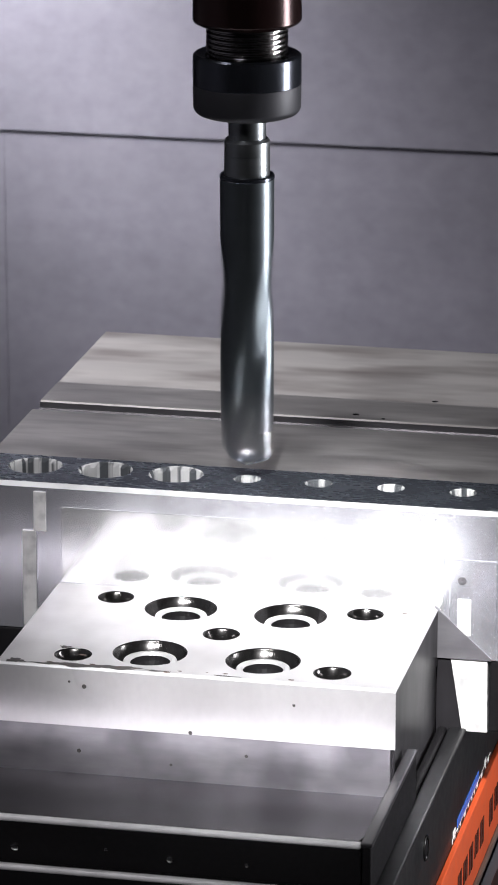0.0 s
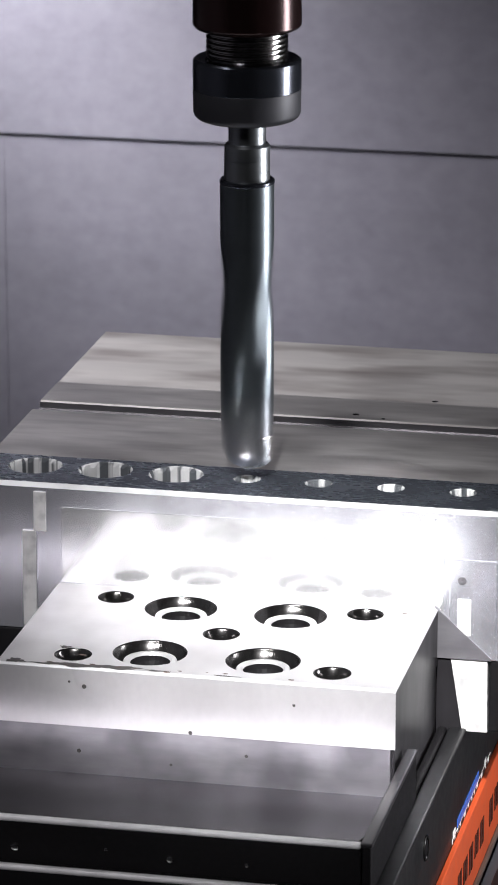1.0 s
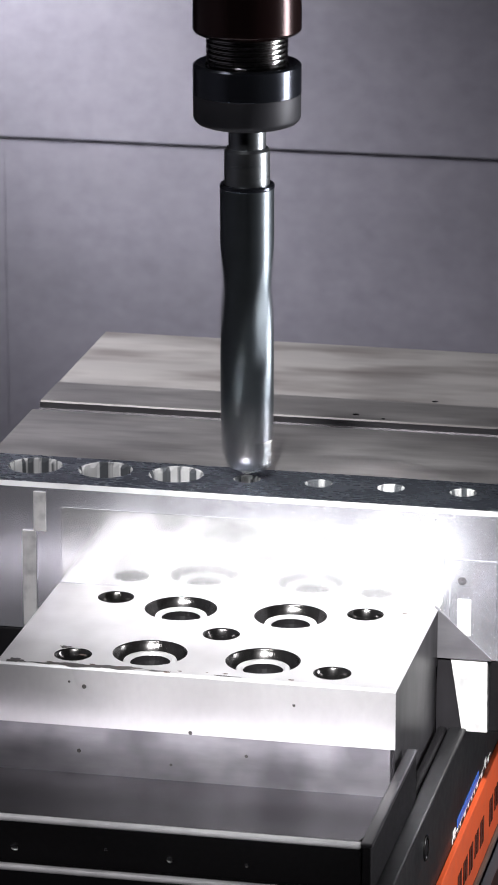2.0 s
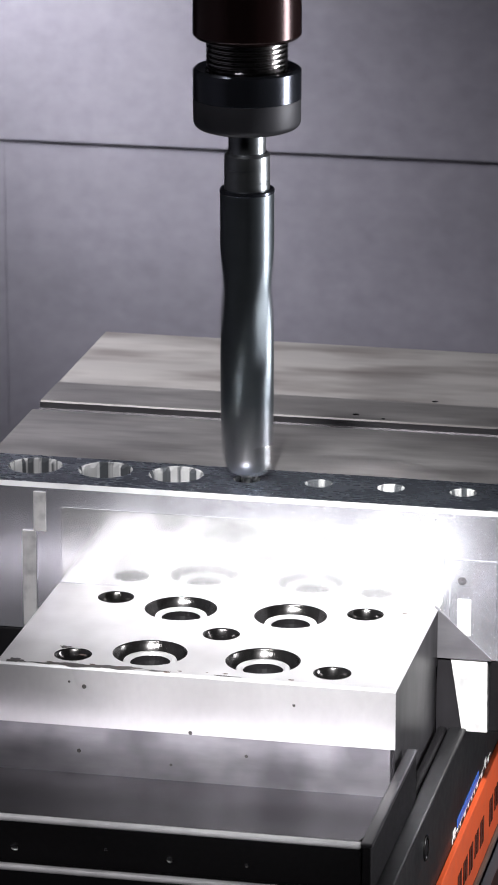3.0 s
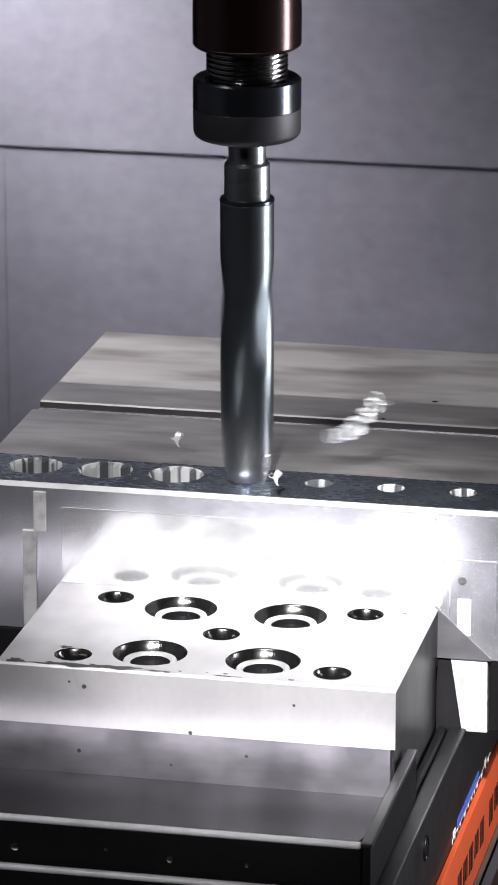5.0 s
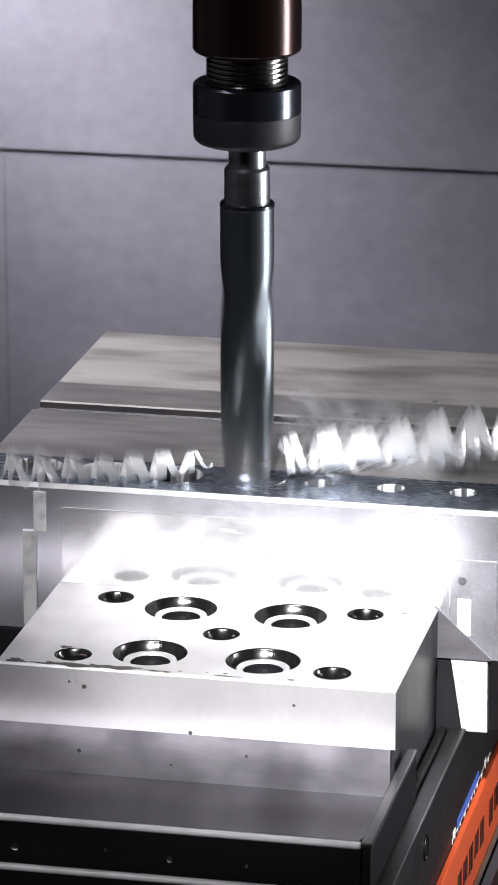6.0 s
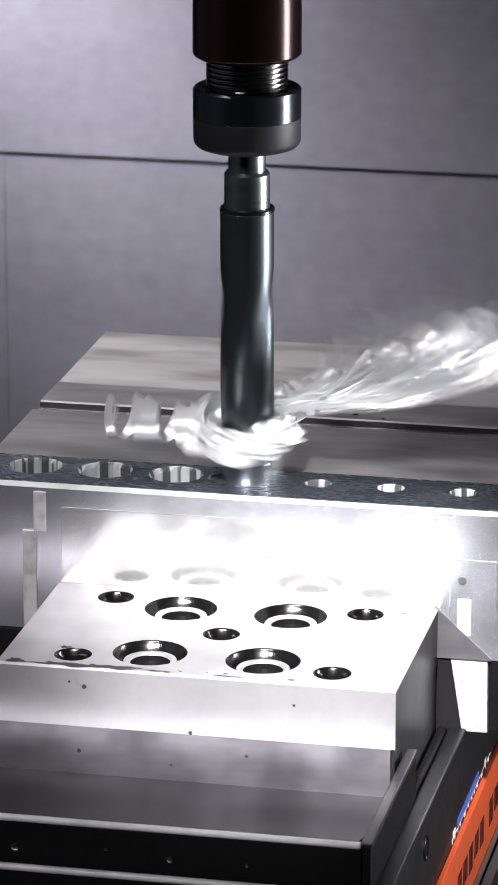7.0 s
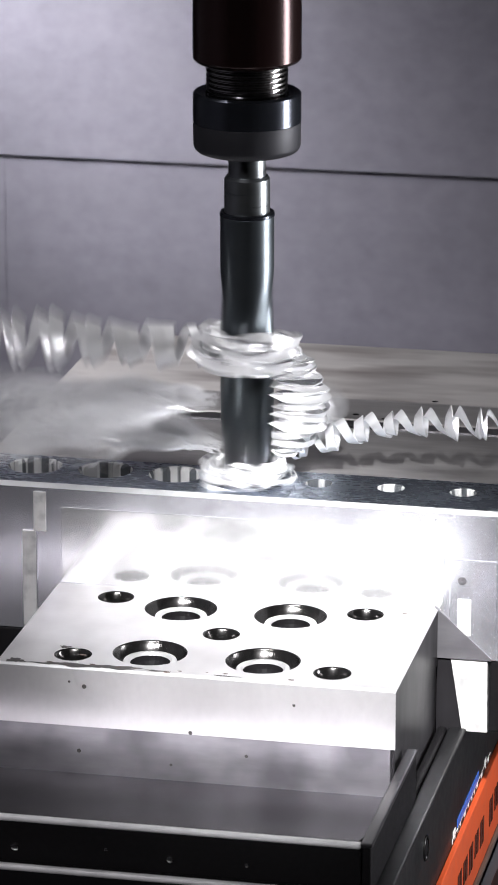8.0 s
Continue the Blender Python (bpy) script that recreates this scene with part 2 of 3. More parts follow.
def way_cover():
    """Overlapping sheet steel cover behind the work, joined by a horizontal lip."""
    c = thing("way_cover", "grey sheet steel way cover with a horizontal lap joint", "machine cover")
    bm = box(-0.80, 0.60, 0.8854, 0.887, -0.0372, 0.75, 0.0008, 4)
    part("upper_sheet", bm, WALL, c)
    bm = box(-0.80, 0.60, 0.8872, 0.8900, -0.62 + 0.03, 0.02, 0.001)
    part("lower_sheet", bm, WALL, c)
    bm = box(-0.80, -0.3650, 0.8868, 0.8872, -0.58, -0.0375, 0.0002)
    part("fold", bm, WALL, c)
    return c


# ---- work and vise ----
BIG, PILOT = 0.01275, 0.0061


def workpiece():
    w = thing("workpiece", "thick aluminium plate with drilled holes along its polished front", "metal plate")
    x0, x1, yf, yb, zb = -0.1315, 0.205, -0.028, 0.2478, -0.0735
    bm = bmesh.new()
    c = 0.0021
    ys, edges = 0.0165, [x0] + [-0.0875 + 0.035 * i for i in range(6)] + [0.1225, x1]
    for i in range(7):
        cx = -0.105 + 0.035 * i
        a = edges[i] if i else x0
        b = edges[i + 1] if i < 6 else 0.1225
        r = BIG if i < 3 else PILOT
        k = 0.0005
        holed_cell(bm, a, b, yf + c, ys, 0.0, cx, 0.0, [(r + k, 0.0), (r, -k), (r, -0.0022), (r, -0.035), (r, zb)], 44, 0, 1, False, 0.08)
    quad(bm, [(0.1225, yf + c, 0), (x1, yf + c, 0), (x1, ys, 0), (0.1225, ys, 0)], 0)
    # raw top behind the milled strip, with a slot and a low step
    section = [(ys, 0.0), (0.0935, 0.0), (0.0938, -0.0034), (0.1083, -0.0034), (0.1087, -0.0005), (0.1104, 0.0), (0.1440, 0.0), (0.1475, -0.0006), (yb, -0.0006)]
    # The pale tone also paints a light line on the slot's rear slope.
    for (ya, za), (yc, zc) in zip(section, section[1:]):
        quad(bm, [(x0, ya, za), (x1, ya, za), (x1, yc, zc), (x0, yc, zc)], 5 if abs(ya - 0.1087) < 1e-6 else 6 if 0.0934 < ya < 0.1087 else 5 if ya > 0.147 else 2)
    quad(bm, [(x0, yf, -c), (x1, yf, -c), (x1, yf + c, 0), (x0, yf + c, 0)], 4)
    quad(bm, [(x0, yf, zb), (x1, yf, zb), (x1, yf, -c), (x0, yf, -c)], 3)
    quad(bm, [(x0, yb, zb), (x1, yb, zb), (x1, yb, -0.0006), (x0, yb, -0.0006)], 2)
    quad(bm, [(x0, yf, zb), (x1, yf, zb), (x1, yb, zb), (x0, yb, zb)], 2)
    for x in (x0, x1):
        f = bm.faces.new([bm.verts.new((x, y, z)) for y, z in [(yf, zb), (yf, -c), (yf + c, 0)] + section + [(yb, zb)]])
        f.material_index = 2
    part("plate", bm, [ALU_MILLED, ALU_BORE, ALU_RAW, ALU_FACE, BRIGHT_EDGE, ALU_PALE, DARK_SLOT, THREAD], w)
    # Dark pits of the plate, set on as small black specks.
    for x, y, r in ((0.031, 0.1180, 0.0014), (0.066, 0.1510, 0.0012), (0.046, 0.1130, 0.0008)):
        bm = lathe([(r, 0.0), (r * 0.9, 0.00025), (0, 0.0004)], 10)
        bmesh.ops.scale(bm, vec=(1.3, 0.9, 1), verts=bm.verts)
        part("dark_pit", bm, BLACK_OXIDE, w, "dark speck").location = (x, y, 0.0 if y < 0.144 else -0.0006)
    # Added panel, no raised part: it stands in for the jaw's reflection.
    part("jaw_reflection", box(-0.0850, 0.1010, yf - 0.0004, yf + 0.001, -0.0700, -0.0110, 0.0003), ALU_REFLECTION, w, "bright panel on the front standing in for the jaw's reflection")
    part("corner_land", box(0.1035, 0.1262, yf - 0.0007, yf + 0.001, -0.0733, -0.0240, 0.0005), ALU_FACE, w, "grey milled corner land")
    # Bright strip stands in for a reflection in the polished face.
    part("reflection_strip", box(0.1075, 0.1140, yf - 0.0010, yf + 0.001, -0.0617, -0.0433, 0.0003), PAD, w, "bright strip on the front, a reflection put in as a part")
    # Darker triangle laid on the plate's lower corner.
    bm = prism([(0.0965, -0.0474), (0.1240, -0.0722), (0.1240, -0.0734), (0.0965, -0.0734)], yf - 0.0014, yf + 0.001, 0.0002)
    part("corner_triangle", bm, STEEL_GREY, w, "darker grey triangle at the corner")
    bm = lathe([(0.0022, 0.0), (0.0018, 0.0004), (0.0006, 0.0005), (0, 0.0001)], 16)
    bmesh.ops.rotate(bm, verts=bm.verts, cent=(0, 0, 0), matrix=Matrix.Rotation(radians(90), 3, "X"))
    part("dimple", bm, STEEL_GREY, w, "", True).location = (0.1095, yf - 0.0006, -0.0345)
    # Two more reflections, set on the face as bright strips.
    for a in ((-0.1042, -0.0975, -0.0720, -0.0237), (-0.0985, -0.0925, -0.0237, -0.0040)):
        part("reflection_strip", box(a[0], a[1], yf - 0.0012, yf + 0.001, a[2], a[3], 0.0003), PAD, w, "bright strip on the plate's front, a reflection put in as a part")


JX, JY, JZ = 0.006, -0.0854, -0.0489


def vise_jaw():
    j = thing("vise_jaw", "ground steel vise jaw with counterbored bolt holes clamping the plate", "vise jaw")
    x0, x1, yf, yb = -0.0868, 0.0983, -0.1429, -0.0288
    bm = bmesh.new()
    k = 0.0006
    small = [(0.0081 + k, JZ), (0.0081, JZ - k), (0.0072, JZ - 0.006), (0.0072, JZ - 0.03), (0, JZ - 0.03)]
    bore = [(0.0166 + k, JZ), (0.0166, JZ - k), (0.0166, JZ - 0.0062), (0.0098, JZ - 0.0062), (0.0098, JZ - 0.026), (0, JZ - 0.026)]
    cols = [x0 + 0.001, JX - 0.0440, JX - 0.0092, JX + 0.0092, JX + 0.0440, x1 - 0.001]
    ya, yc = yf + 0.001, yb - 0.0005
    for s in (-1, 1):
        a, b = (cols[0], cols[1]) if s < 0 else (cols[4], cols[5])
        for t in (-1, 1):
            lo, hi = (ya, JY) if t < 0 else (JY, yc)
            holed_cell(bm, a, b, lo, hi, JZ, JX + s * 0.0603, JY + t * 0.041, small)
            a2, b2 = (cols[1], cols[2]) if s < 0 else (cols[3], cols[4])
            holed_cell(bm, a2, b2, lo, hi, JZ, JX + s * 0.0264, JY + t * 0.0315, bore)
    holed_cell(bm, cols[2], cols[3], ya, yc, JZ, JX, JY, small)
    z1 = -0.0773
    quad(bm, [(x0, yf, JZ - 0.001), (x1, yf, JZ - 0.001), (x1 - 0.001, ya, JZ), (x0 + 0.001, ya, JZ)], 2)
    quad(bm, [(x0, yf, z1), (x1, yf, z1), (x1, yf, JZ - 0.001), (x0, yf, JZ - 0.001)], 4)
    # Right side of the ground jaw, its shade painted with the darkened steel.
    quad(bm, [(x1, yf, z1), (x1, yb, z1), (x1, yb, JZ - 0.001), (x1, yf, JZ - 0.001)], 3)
    quad(bm, [(x1, yf, JZ - 0.001), (x1, yb, JZ - 0.001), (x1 - 0.001, yc, JZ), (x1 - 0.001, ya, JZ)], 2)
    quad(bm, [(x0, yf, z1), (x0, yb, z1), (x0, yb, JZ - 0.001), (x0, yf, JZ - 0.001)], 0)
    quad(bm, [(x0, yf, JZ - 0.001), (x0, yb, JZ - 0.001), (x0 + 0.001, yc, JZ), (x0 + 0.001, ya, JZ)], 2)
    quad(bm, [(x0, yb, z1), (x1, yb, z1), (x1, yb, JZ - 0.001), (x0, yb, JZ - 0.001)], 0)
    quad(bm, [(x0, yb, JZ - 0.001), (x1, yb, JZ - 0.001), (x1 - 0.001, yc, JZ), (x0 + 0.001, yc, JZ)], 2)
    quad(bm, [(x0, yf, z1), (x1, yf, z1), (x1, yb, z1), (x0, yb, z1)], 0)
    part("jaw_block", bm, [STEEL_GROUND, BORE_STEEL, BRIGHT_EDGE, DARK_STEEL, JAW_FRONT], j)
    for s in (-1, 1):
        for t in (-1, 1):
            bolt = part("bolt_sleeve", lathe([(0.0124, -0.0062), (0.0124, -0.0040), (0.0120, -0.0034), (0.0102, -0.0034), (0.0092, -0.0046)], 48), STEEL_GROUND, j, "bright steel bolt sleeve", True)
            bolt.location = (JX + s * 0.0264, JY + t * 0.0315, JZ)
            # Black stands in for the darkness down the socket hole.
            part("socket", lathe([(0.0092, -0.0046), (0.0088, -0.0070), (0.0060, -0.0130), (0.0056, -0.0135), (0.0056, -0.022), (0, -0.022)], 24), BLACK_OXIDE, bolt, "black socket hole, its darkness put in the colour")
    rnd = random.Random(12)
    spots = [(-0.062 + 0.0105 * i + rnd.uniform(-0.003, 0.003), yf + 0.0035 + rnd.uniform(-0.0015, 0.0025), rnd.uniform(0.0003, 0.0010)) for i in range(9)]
    spots += [(0.0843, -0.0395, 0.0008), (-0.050, -0.126, 0.0009), (0.050, yf + 0.004, 0.0008)]
    for x, y, r in spots:
        bm = lathe([(r, 0.0), (r * 0.8, 0.00012), (0, 0.00018)], 9)
        for q in bm.verts:
            q.co.x *= 1.9 + 0.5 * math.sin(9 * q.co.y / r)
        part("grime_spot", bm, BROWN, j, "dark grime spot").location = (x, y, JZ)
    # oily smears along the front edge of the top and on the front face
    for x, y, lx, ly in ((-0.047, yf + 0.0030, 0.0150, 0.0022), (-0.030, yf + 0.0036, 0.0100, 0.0024), (-0.064, yf + 0.0024, 0.0070, 0.0011), (-0.012, yf + 0.0030, 0.0050, 0.0009),
                         (-0.078, yf + 0.0036, 0.0042, 0.0026), (-0.060, -0.1175, 0.0028, 0.0016), (0.020, yf + 0.0026, 0.0060, 0.0007)):
        bm, n = bmesh.new(), 40
        ph = rnd.uniform(0, 6)
        rim = []
        for i in range(n):
            a = 2 * math.pi * i / n
            k = 1 + 0.22 * math.sin(3 * a + ph) + 0.16 * math.sin(7 * a + 2 * ph) + 0.10 * math.sin(13 * a)
            rim.append(bm.verts.new((lx * k * math.cos(a), ly * k * math.sin(a), 0.00003)))
        top = bm.verts.new((0, 0, 0.00008))
        for i in range(n):
            bm.faces.new((rim[i], rim[(i + 1) % n], top))
        part("grime_smear", bm, GRIME, j, "thin dark oily smear").location = (x, y, JZ)
    for x, z, r in ((-0.045, -0.0579, 0.0011), (0.0043, -0.0764, 0.0010), (0.052, -0.0595, 0.0007), (-0.052, -0.0560, 0.0006), (-0.048, -0.0895, 0.0010), (0.030, -0.0860, 0.0008), (-0.005, -0.0930, 0.0007)):
        bm = lathe([(r, 0.0), (r * 0.8, 0.00012), (0, 0.00018)], 9)
        bmesh.ops.rotate(bm, verts=bm.verts, cent=(0, 0, 0), matrix=Matrix.Rotation(radians(90), 3, "X"))
        part("grime_spot", bm, GRIME, j).location = (x, yf - 0.0001 if z > z1 else yf + 0.0007, z)
    part("jaw_carriage", box(x0 - 0.0005, x1 - 0.0022, yf + 0.0008, yb - 0.001, -0.1012, z1 - 0.0001, 0.0003), STEEL_GREY, j, "darker grey steel carriage under the jaw")
    # Thin dark sheet added to shade the carriage's side.
    part("side_shade", box(x1 - 0.0021, x1 - 0.0003, yf + 0.0009, yb - 0.001, -0.112, z1 - 0.0002, 0.0004), DARK_STEEL, j, "thin dark sheet shading the carriage's right side")


def vise_body():
    v = thing("machine_vise", "dark steel machine vise body with an orange sticker rail", "machine vise")
    XS, ZS = 0.1125, -0.1085
    bm = box(-0.170, XS - 0.0145, -0.33, 0.30, -0.200, -0.116, 0.002)
    part("bed", bm, BLACK_OXIDE, v)
    # tray that curls up to the front plate, a shape added to darken its front
    bm = bmesh.new()
    line = [(-0.10, -0.1005), (-0.150, -0.1005)] + [(-0.155 - 0.076 * i / 14, -0.1005 + 0.0135 * (i / 14) ** 1.7) for i in range(15)]
    line += [(y, z - 0.0015) for y, z in line[::-1]]
    ends = [[bm.verts.new((x, y, z)) for y, z in line] for x in (-0.160, 0.0960)]
    n = len(line)
    for i in range(n):
        bm.faces.new((ends[0][i], ends[0][(i + 1) % n], ends[1][(i + 1) % n], ends[1][i]))
    for i in range(n // 2 - 1):
        for e in ends:
            bm.faces.new((e[i], e[i + 1], e[n - 2 - i], e[n - 1 - i]))
    part("slide_plate", bm, STEEL_PLATE, v, "oiled dark steel slide plate", True)
    part("front_plate", box(-0.165, 0.1003, -0.2365, -0.2315, -0.1085, -0.0850, 0.0010), BLACK_OXIDE, v)
    for x, z, r in ((-0.0526, -0.0988, 0.0020), (0.0165, -0.0988, 0.0017), (0.0504, -0.0986, 0.0011), (-0.0120, -0.0965, 0.0007)):
        bm = lathe([(r, 0), (r * 0.8, r * 0.45), (0, r * 0.7)], 12)
        bmesh.ops.rotate(bm, verts=bm.verts, cent=(0, 0, 0), matrix=Matrix.Rotation(radians(90), 3, "X"))
        part("coolant_drop", bm, THREAD, v, "shiny coolant drop", True).location = (x, -0.2364, z)
    part("front_edge", box(-0.165, 0.1003, -0.2374, -0.2335, -0.0870, -0.0843, 0.0016, 5), EDGE_GLINT, v, "top edge with its highlight in the colour")
    part("front_ledge", box(-0.165, 0.0900, -0.2440, -0.2367, -0.150, -0.1050, 0.0012), BLACK_OXIDE, v)
    part("ledge_edge", box(-0.165, 0.0900, -0.2446, -0.2405, -0.1070, -0.1043, 0.0016, 5), EDGE_GLINT, v, "ledge edge with its highlight in the colour")
    part("side_plate", box(0.1006, 0.1045, -0.2362, -0.1215, -0.16, -0.0850, 0.0010), BLACK_OXIDE, v)
    part("side_edge", box(0.0998, 0.1051, -0.2366, -0.1212, -0.0864, -0.0843, 0.0009, 3), DARK_STEEL, v, "lighter grey top edge")
    part("rail", box(0.1040, XS, -0.33, 0.30, -0.200, ZS, 0.0012, 3), RAIL_GREY, v, "dark grey painted side wall of the bed")
    part("guide_bar", box(0.0990, 0.1036, -0.1190, -0.0290, -0.130, -0.1075, 0.0020, 4), BLACK_OXIDE, v)
    part("support_block", prism([(0.1103, -0.1100), (0.1226, -0.1100), (0.1222, -0.0737), (0.1045, -0.0737)], -0.0282, 0.02, 0.0006), PAD, v, "bright ground support block")
    part("support_backing", box(0.1229, 0.145, -0.0275, 0.03, -0.1095, -0.0740, 0.001), BLACK_OXIDE, v)
    part("rear_support", box(-0.13, 0.1226, 0.06, 0.20, -0.115, -0.0737, 0.002), STEEL_GREY, v)
    part("inner_support", box(-0.1300, 0.1100, -0.0275, 0.05, -0.115, -0.0740, 0.001), DARK_STEEL, v)
    # socket screw sunk in the side wall
    bm = lathe([(0.0062, 0.0002), (0.0058, 0.0006), (0.0048, 0.0006), (0.0046, 0.0001), (0.0046, -0.0030), (0, -0.0030)], 28)
    bmesh.ops.rotate(bm, verts=bm.verts, cent=(0, 0, 0), matrix=Matrix.Rotation(radians(90), 3, "Y"))
    screw = part("screw", bm, BORE_STEEL, v, "sunk socket screw with a bright rim", True)
    screw.location = (XS + 0.0001, -0.1420, -0.1235)
    bm = lathe([(0.0044, 0.0004), (0, 0.0004)], 6)
    bmesh.ops.rotate(bm, verts=bm.verts, cent=(0, 0, 0), matrix=Matrix.Rotation(radians(90), 3, "Y"))
    part("socket", bm, BLACK_OXIDE, screw)
    # orange band along the foot of the side wall, with a small sticker strip above it
    st = part("sticker_plate", box(XS + 0.0002, XS + 0.0030, -0.33, 0.30, -0.1930, -0.1530, 0.0008, 3), ORANGE, v, "orange band with black writing")
    part("plate_edge", box(XS + 0.0002, XS + 0.0045, -0.33, 0.30, -0.1968, -0.1934, 0.0008), BROWN, v, "brown primed lower edge")
    part("outer_rail", box(XS + 0.010, 0.20, -0.33, 0.30, -0.1998, -0.1960, 0.001), RAIL_GREY, v)
    xo = XS + 0.0030
    y = -0.112
    for word in (2, 0, 5, 0, 3):
        for i in range(word):
            for q in (0.0, 0.0068):
                part("ink_bar", box(xo - 0.0002, xo + 0.0003, y + q, y + q + 0.0046, -0.1822 + 0.0016 * (i % 2), -0.1688), INK, st)
            y += 0.0170
        y += 0.0 if word else 0.012
    strip = part("sticker_strip", box(XS + 0.0001, XS + 0.0004, -0.066, 0.050, -0.1525, -0.1500), WHITE, v, "white sticker strip with a blue block")
    part("blue_block", box(XS + 0.0001, XS + 0.0004, -0.052, 0.012, -0.1498, -0.1455), BLUE, strip, "blue block")
    rnd = random.Random(4)
    y = -0.066
    while y < 0.046:
        w = rnd.uniform(0.003, 0.008)
        part("ink_bar", box(XS + 0.0004, XS + 0.0006, y, y + w, -0.1521, -0.1504), INK, strip)
        y += w + rnd.uniform(0.003, 0.007)
    for y in (-0.0640, 0.0300):
        part("white_mark", box(XS + 0.0001, XS + 0.0004, y, y + 0.006, -0.1496, -0.1470), WHITE, strip)


# ---- tool ----
def spindle_tool():
    """Built with the drill's tip at the origin."""
    t = thing("drilling_tool", "blued steel indexable drill in a dark collet chuck", "drill")
    zt = -0.0069
    R = 0.0254
    part("holder", lathe([(0, 0.42), (R, 0.42), (R, 0.2212 + 0.0024 + zt), (R - 0.0008, 0.2212 + 0.0012 + zt), (R - 0.0030, 0.2212 + zt), (0.017, 0.2205 + zt), (0, 0.2205 + zt)]), HOLDER, t, "dark brown steel tool holder", True)
    prof = [(0, 0.2206 + zt)]
    z = 0.2205
    while z > 0.2035:
        prof += [(0.0192, z + zt), (0.0192, z - 0.0007 + zt), (0.0180, z - 0.0014 + zt), (0.0180, z - 0.0017 + zt), (0.0192, z - 0.0024 + zt)]
        z -= 0.0024
    prof.append((0, z + zt))
    part("thread", lathe(prof), NECK_THREAD, t, "dark shiny threaded neck")
    nut = part("collet_nut", lathe([(0.0185, 0.2045 + zt), (0.0195, 0.2068 + zt), (R - 0.0012, 0.2077 + zt), (R, 0.2067 + zt), (R, 0.1935 + zt), (R - 0.0004, 0.1930 + zt),
                                    (R - 0.0004, 0.1900 + zt), (0, 0.1900 + zt)]), NUT_BLACK, t, "black collet nut", True)
    part("nut_skirt", lathe([(0, 0.1932 + zt), (R - 0.0002, 0.1932 + zt), (R - 0.0001, 0.1925 + zt), (R - 0.0002, 0.1822 + zt), (R - 0.0008, 0.1806 + zt), (R - 0.0022, 0.1793 + zt), (R - 0.0044, 0.1785 + zt), (0.0125, 0.1785 + zt), (0.0118, 0.1800 + zt), (0, 0.18 + zt)]), NUT_GREY, nut, "grey nut skirt", True)
    part("neck", lathe([(0, 0.182 + zt), (0.0088, 0.182 + zt), (0.0088, 0.1660 + zt), (0, 0.166 + zt)], 48), SHANK, t, "", True)
    part("shank", lathe([(0, 0.1672 + zt), (0.0098, 0.1672 + zt), (0.0107, 0.1660 + zt), (0.0108, 0.147 + zt), (0, 0.147 + zt)], 64), SHANK, t, "bright drill shank", True)
    # body with two helical flutes that run out below the collar
    n, steps, r0 = 96, 150, 0.01272
    top, low = 0.1496 + zt, 0.0048
    bm = bmesh.new()
    rings = []
    for s in range(steps + 1):
        u = s / steps
        z = top + (low - top) * u
        run = min(1.0, max(0.0, (0.118 - z) / 0.028))
        run = run * run * (3 - 2 * run)
        twist = radians(12) + (z - 0.0919) / 0.185 * 2 * math.pi
        ring = []
        for i in range(n):
            a = 2 * math.pi * i / n
            d = 0.0
            for k in (0, math.pi):
                q = (a - twist - k + math.pi) % (2 * math.pi) - math.pi
                w = radians(54)
                if abs(q) < w:
                    d = max(d, (math.cos(q / w * math.pi) + 1) / 2)
            r = r0 * (1 - 0.19 * run * d) * (1 - 0.22 * max(0.0, (0.0125 - z) / 0.0077) ** 2)
            if s == 0:
                r -= 0.0005
            ring.append(bm.verts.new((r * math.cos(a), r * math.sin(a), z)))
        rings.append(ring)
    for a, b in zip(rings, rings[1:]):
        for i in range(n):
            bm.faces.new((a[i], a[(i + 1) % n], b[(i + 1) % n], b[i]))
    bm.faces.new(rings[0][::-1])
    tip = bm.verts.new((0, 0, 0.0002))
    for i in range(n):
        bm.faces.new((rings[-1][i], rings[-1][(i + 1) % n], tip))
    body = part("drill_body", bm, DRILL, t, "blued steel drill body with helical flutes", True)
    part("collar_ring", lathe([(0.0109, 0.1500 + zt), (0.0125, 0.1500 + zt), (0.0130, 0.1494 + zt), (0.0130, 0.1482 + zt), (0.0127, 0.1478 + zt)]), NUT_BLACK, body, "", True)
    for k, far in ((0, 0.0134), (180, 0.0095)):
        bm = prism([(0.0008, 0.0004), (far - 0.003, 0.0040), (far, 0.0070), (far, 0.0190), (0.0030, 0.0170)], -0.0022, 0.0024, 0.0004)
        bmesh.ops.rotate(bm, verts=bm.verts, cent=(0, 0, 0), matrix=Matrix.Rotation(radians(k - 25), 3, "Z"))
        part("insert", bm, CARBIDE, body, "bright carbide insert")
    return t


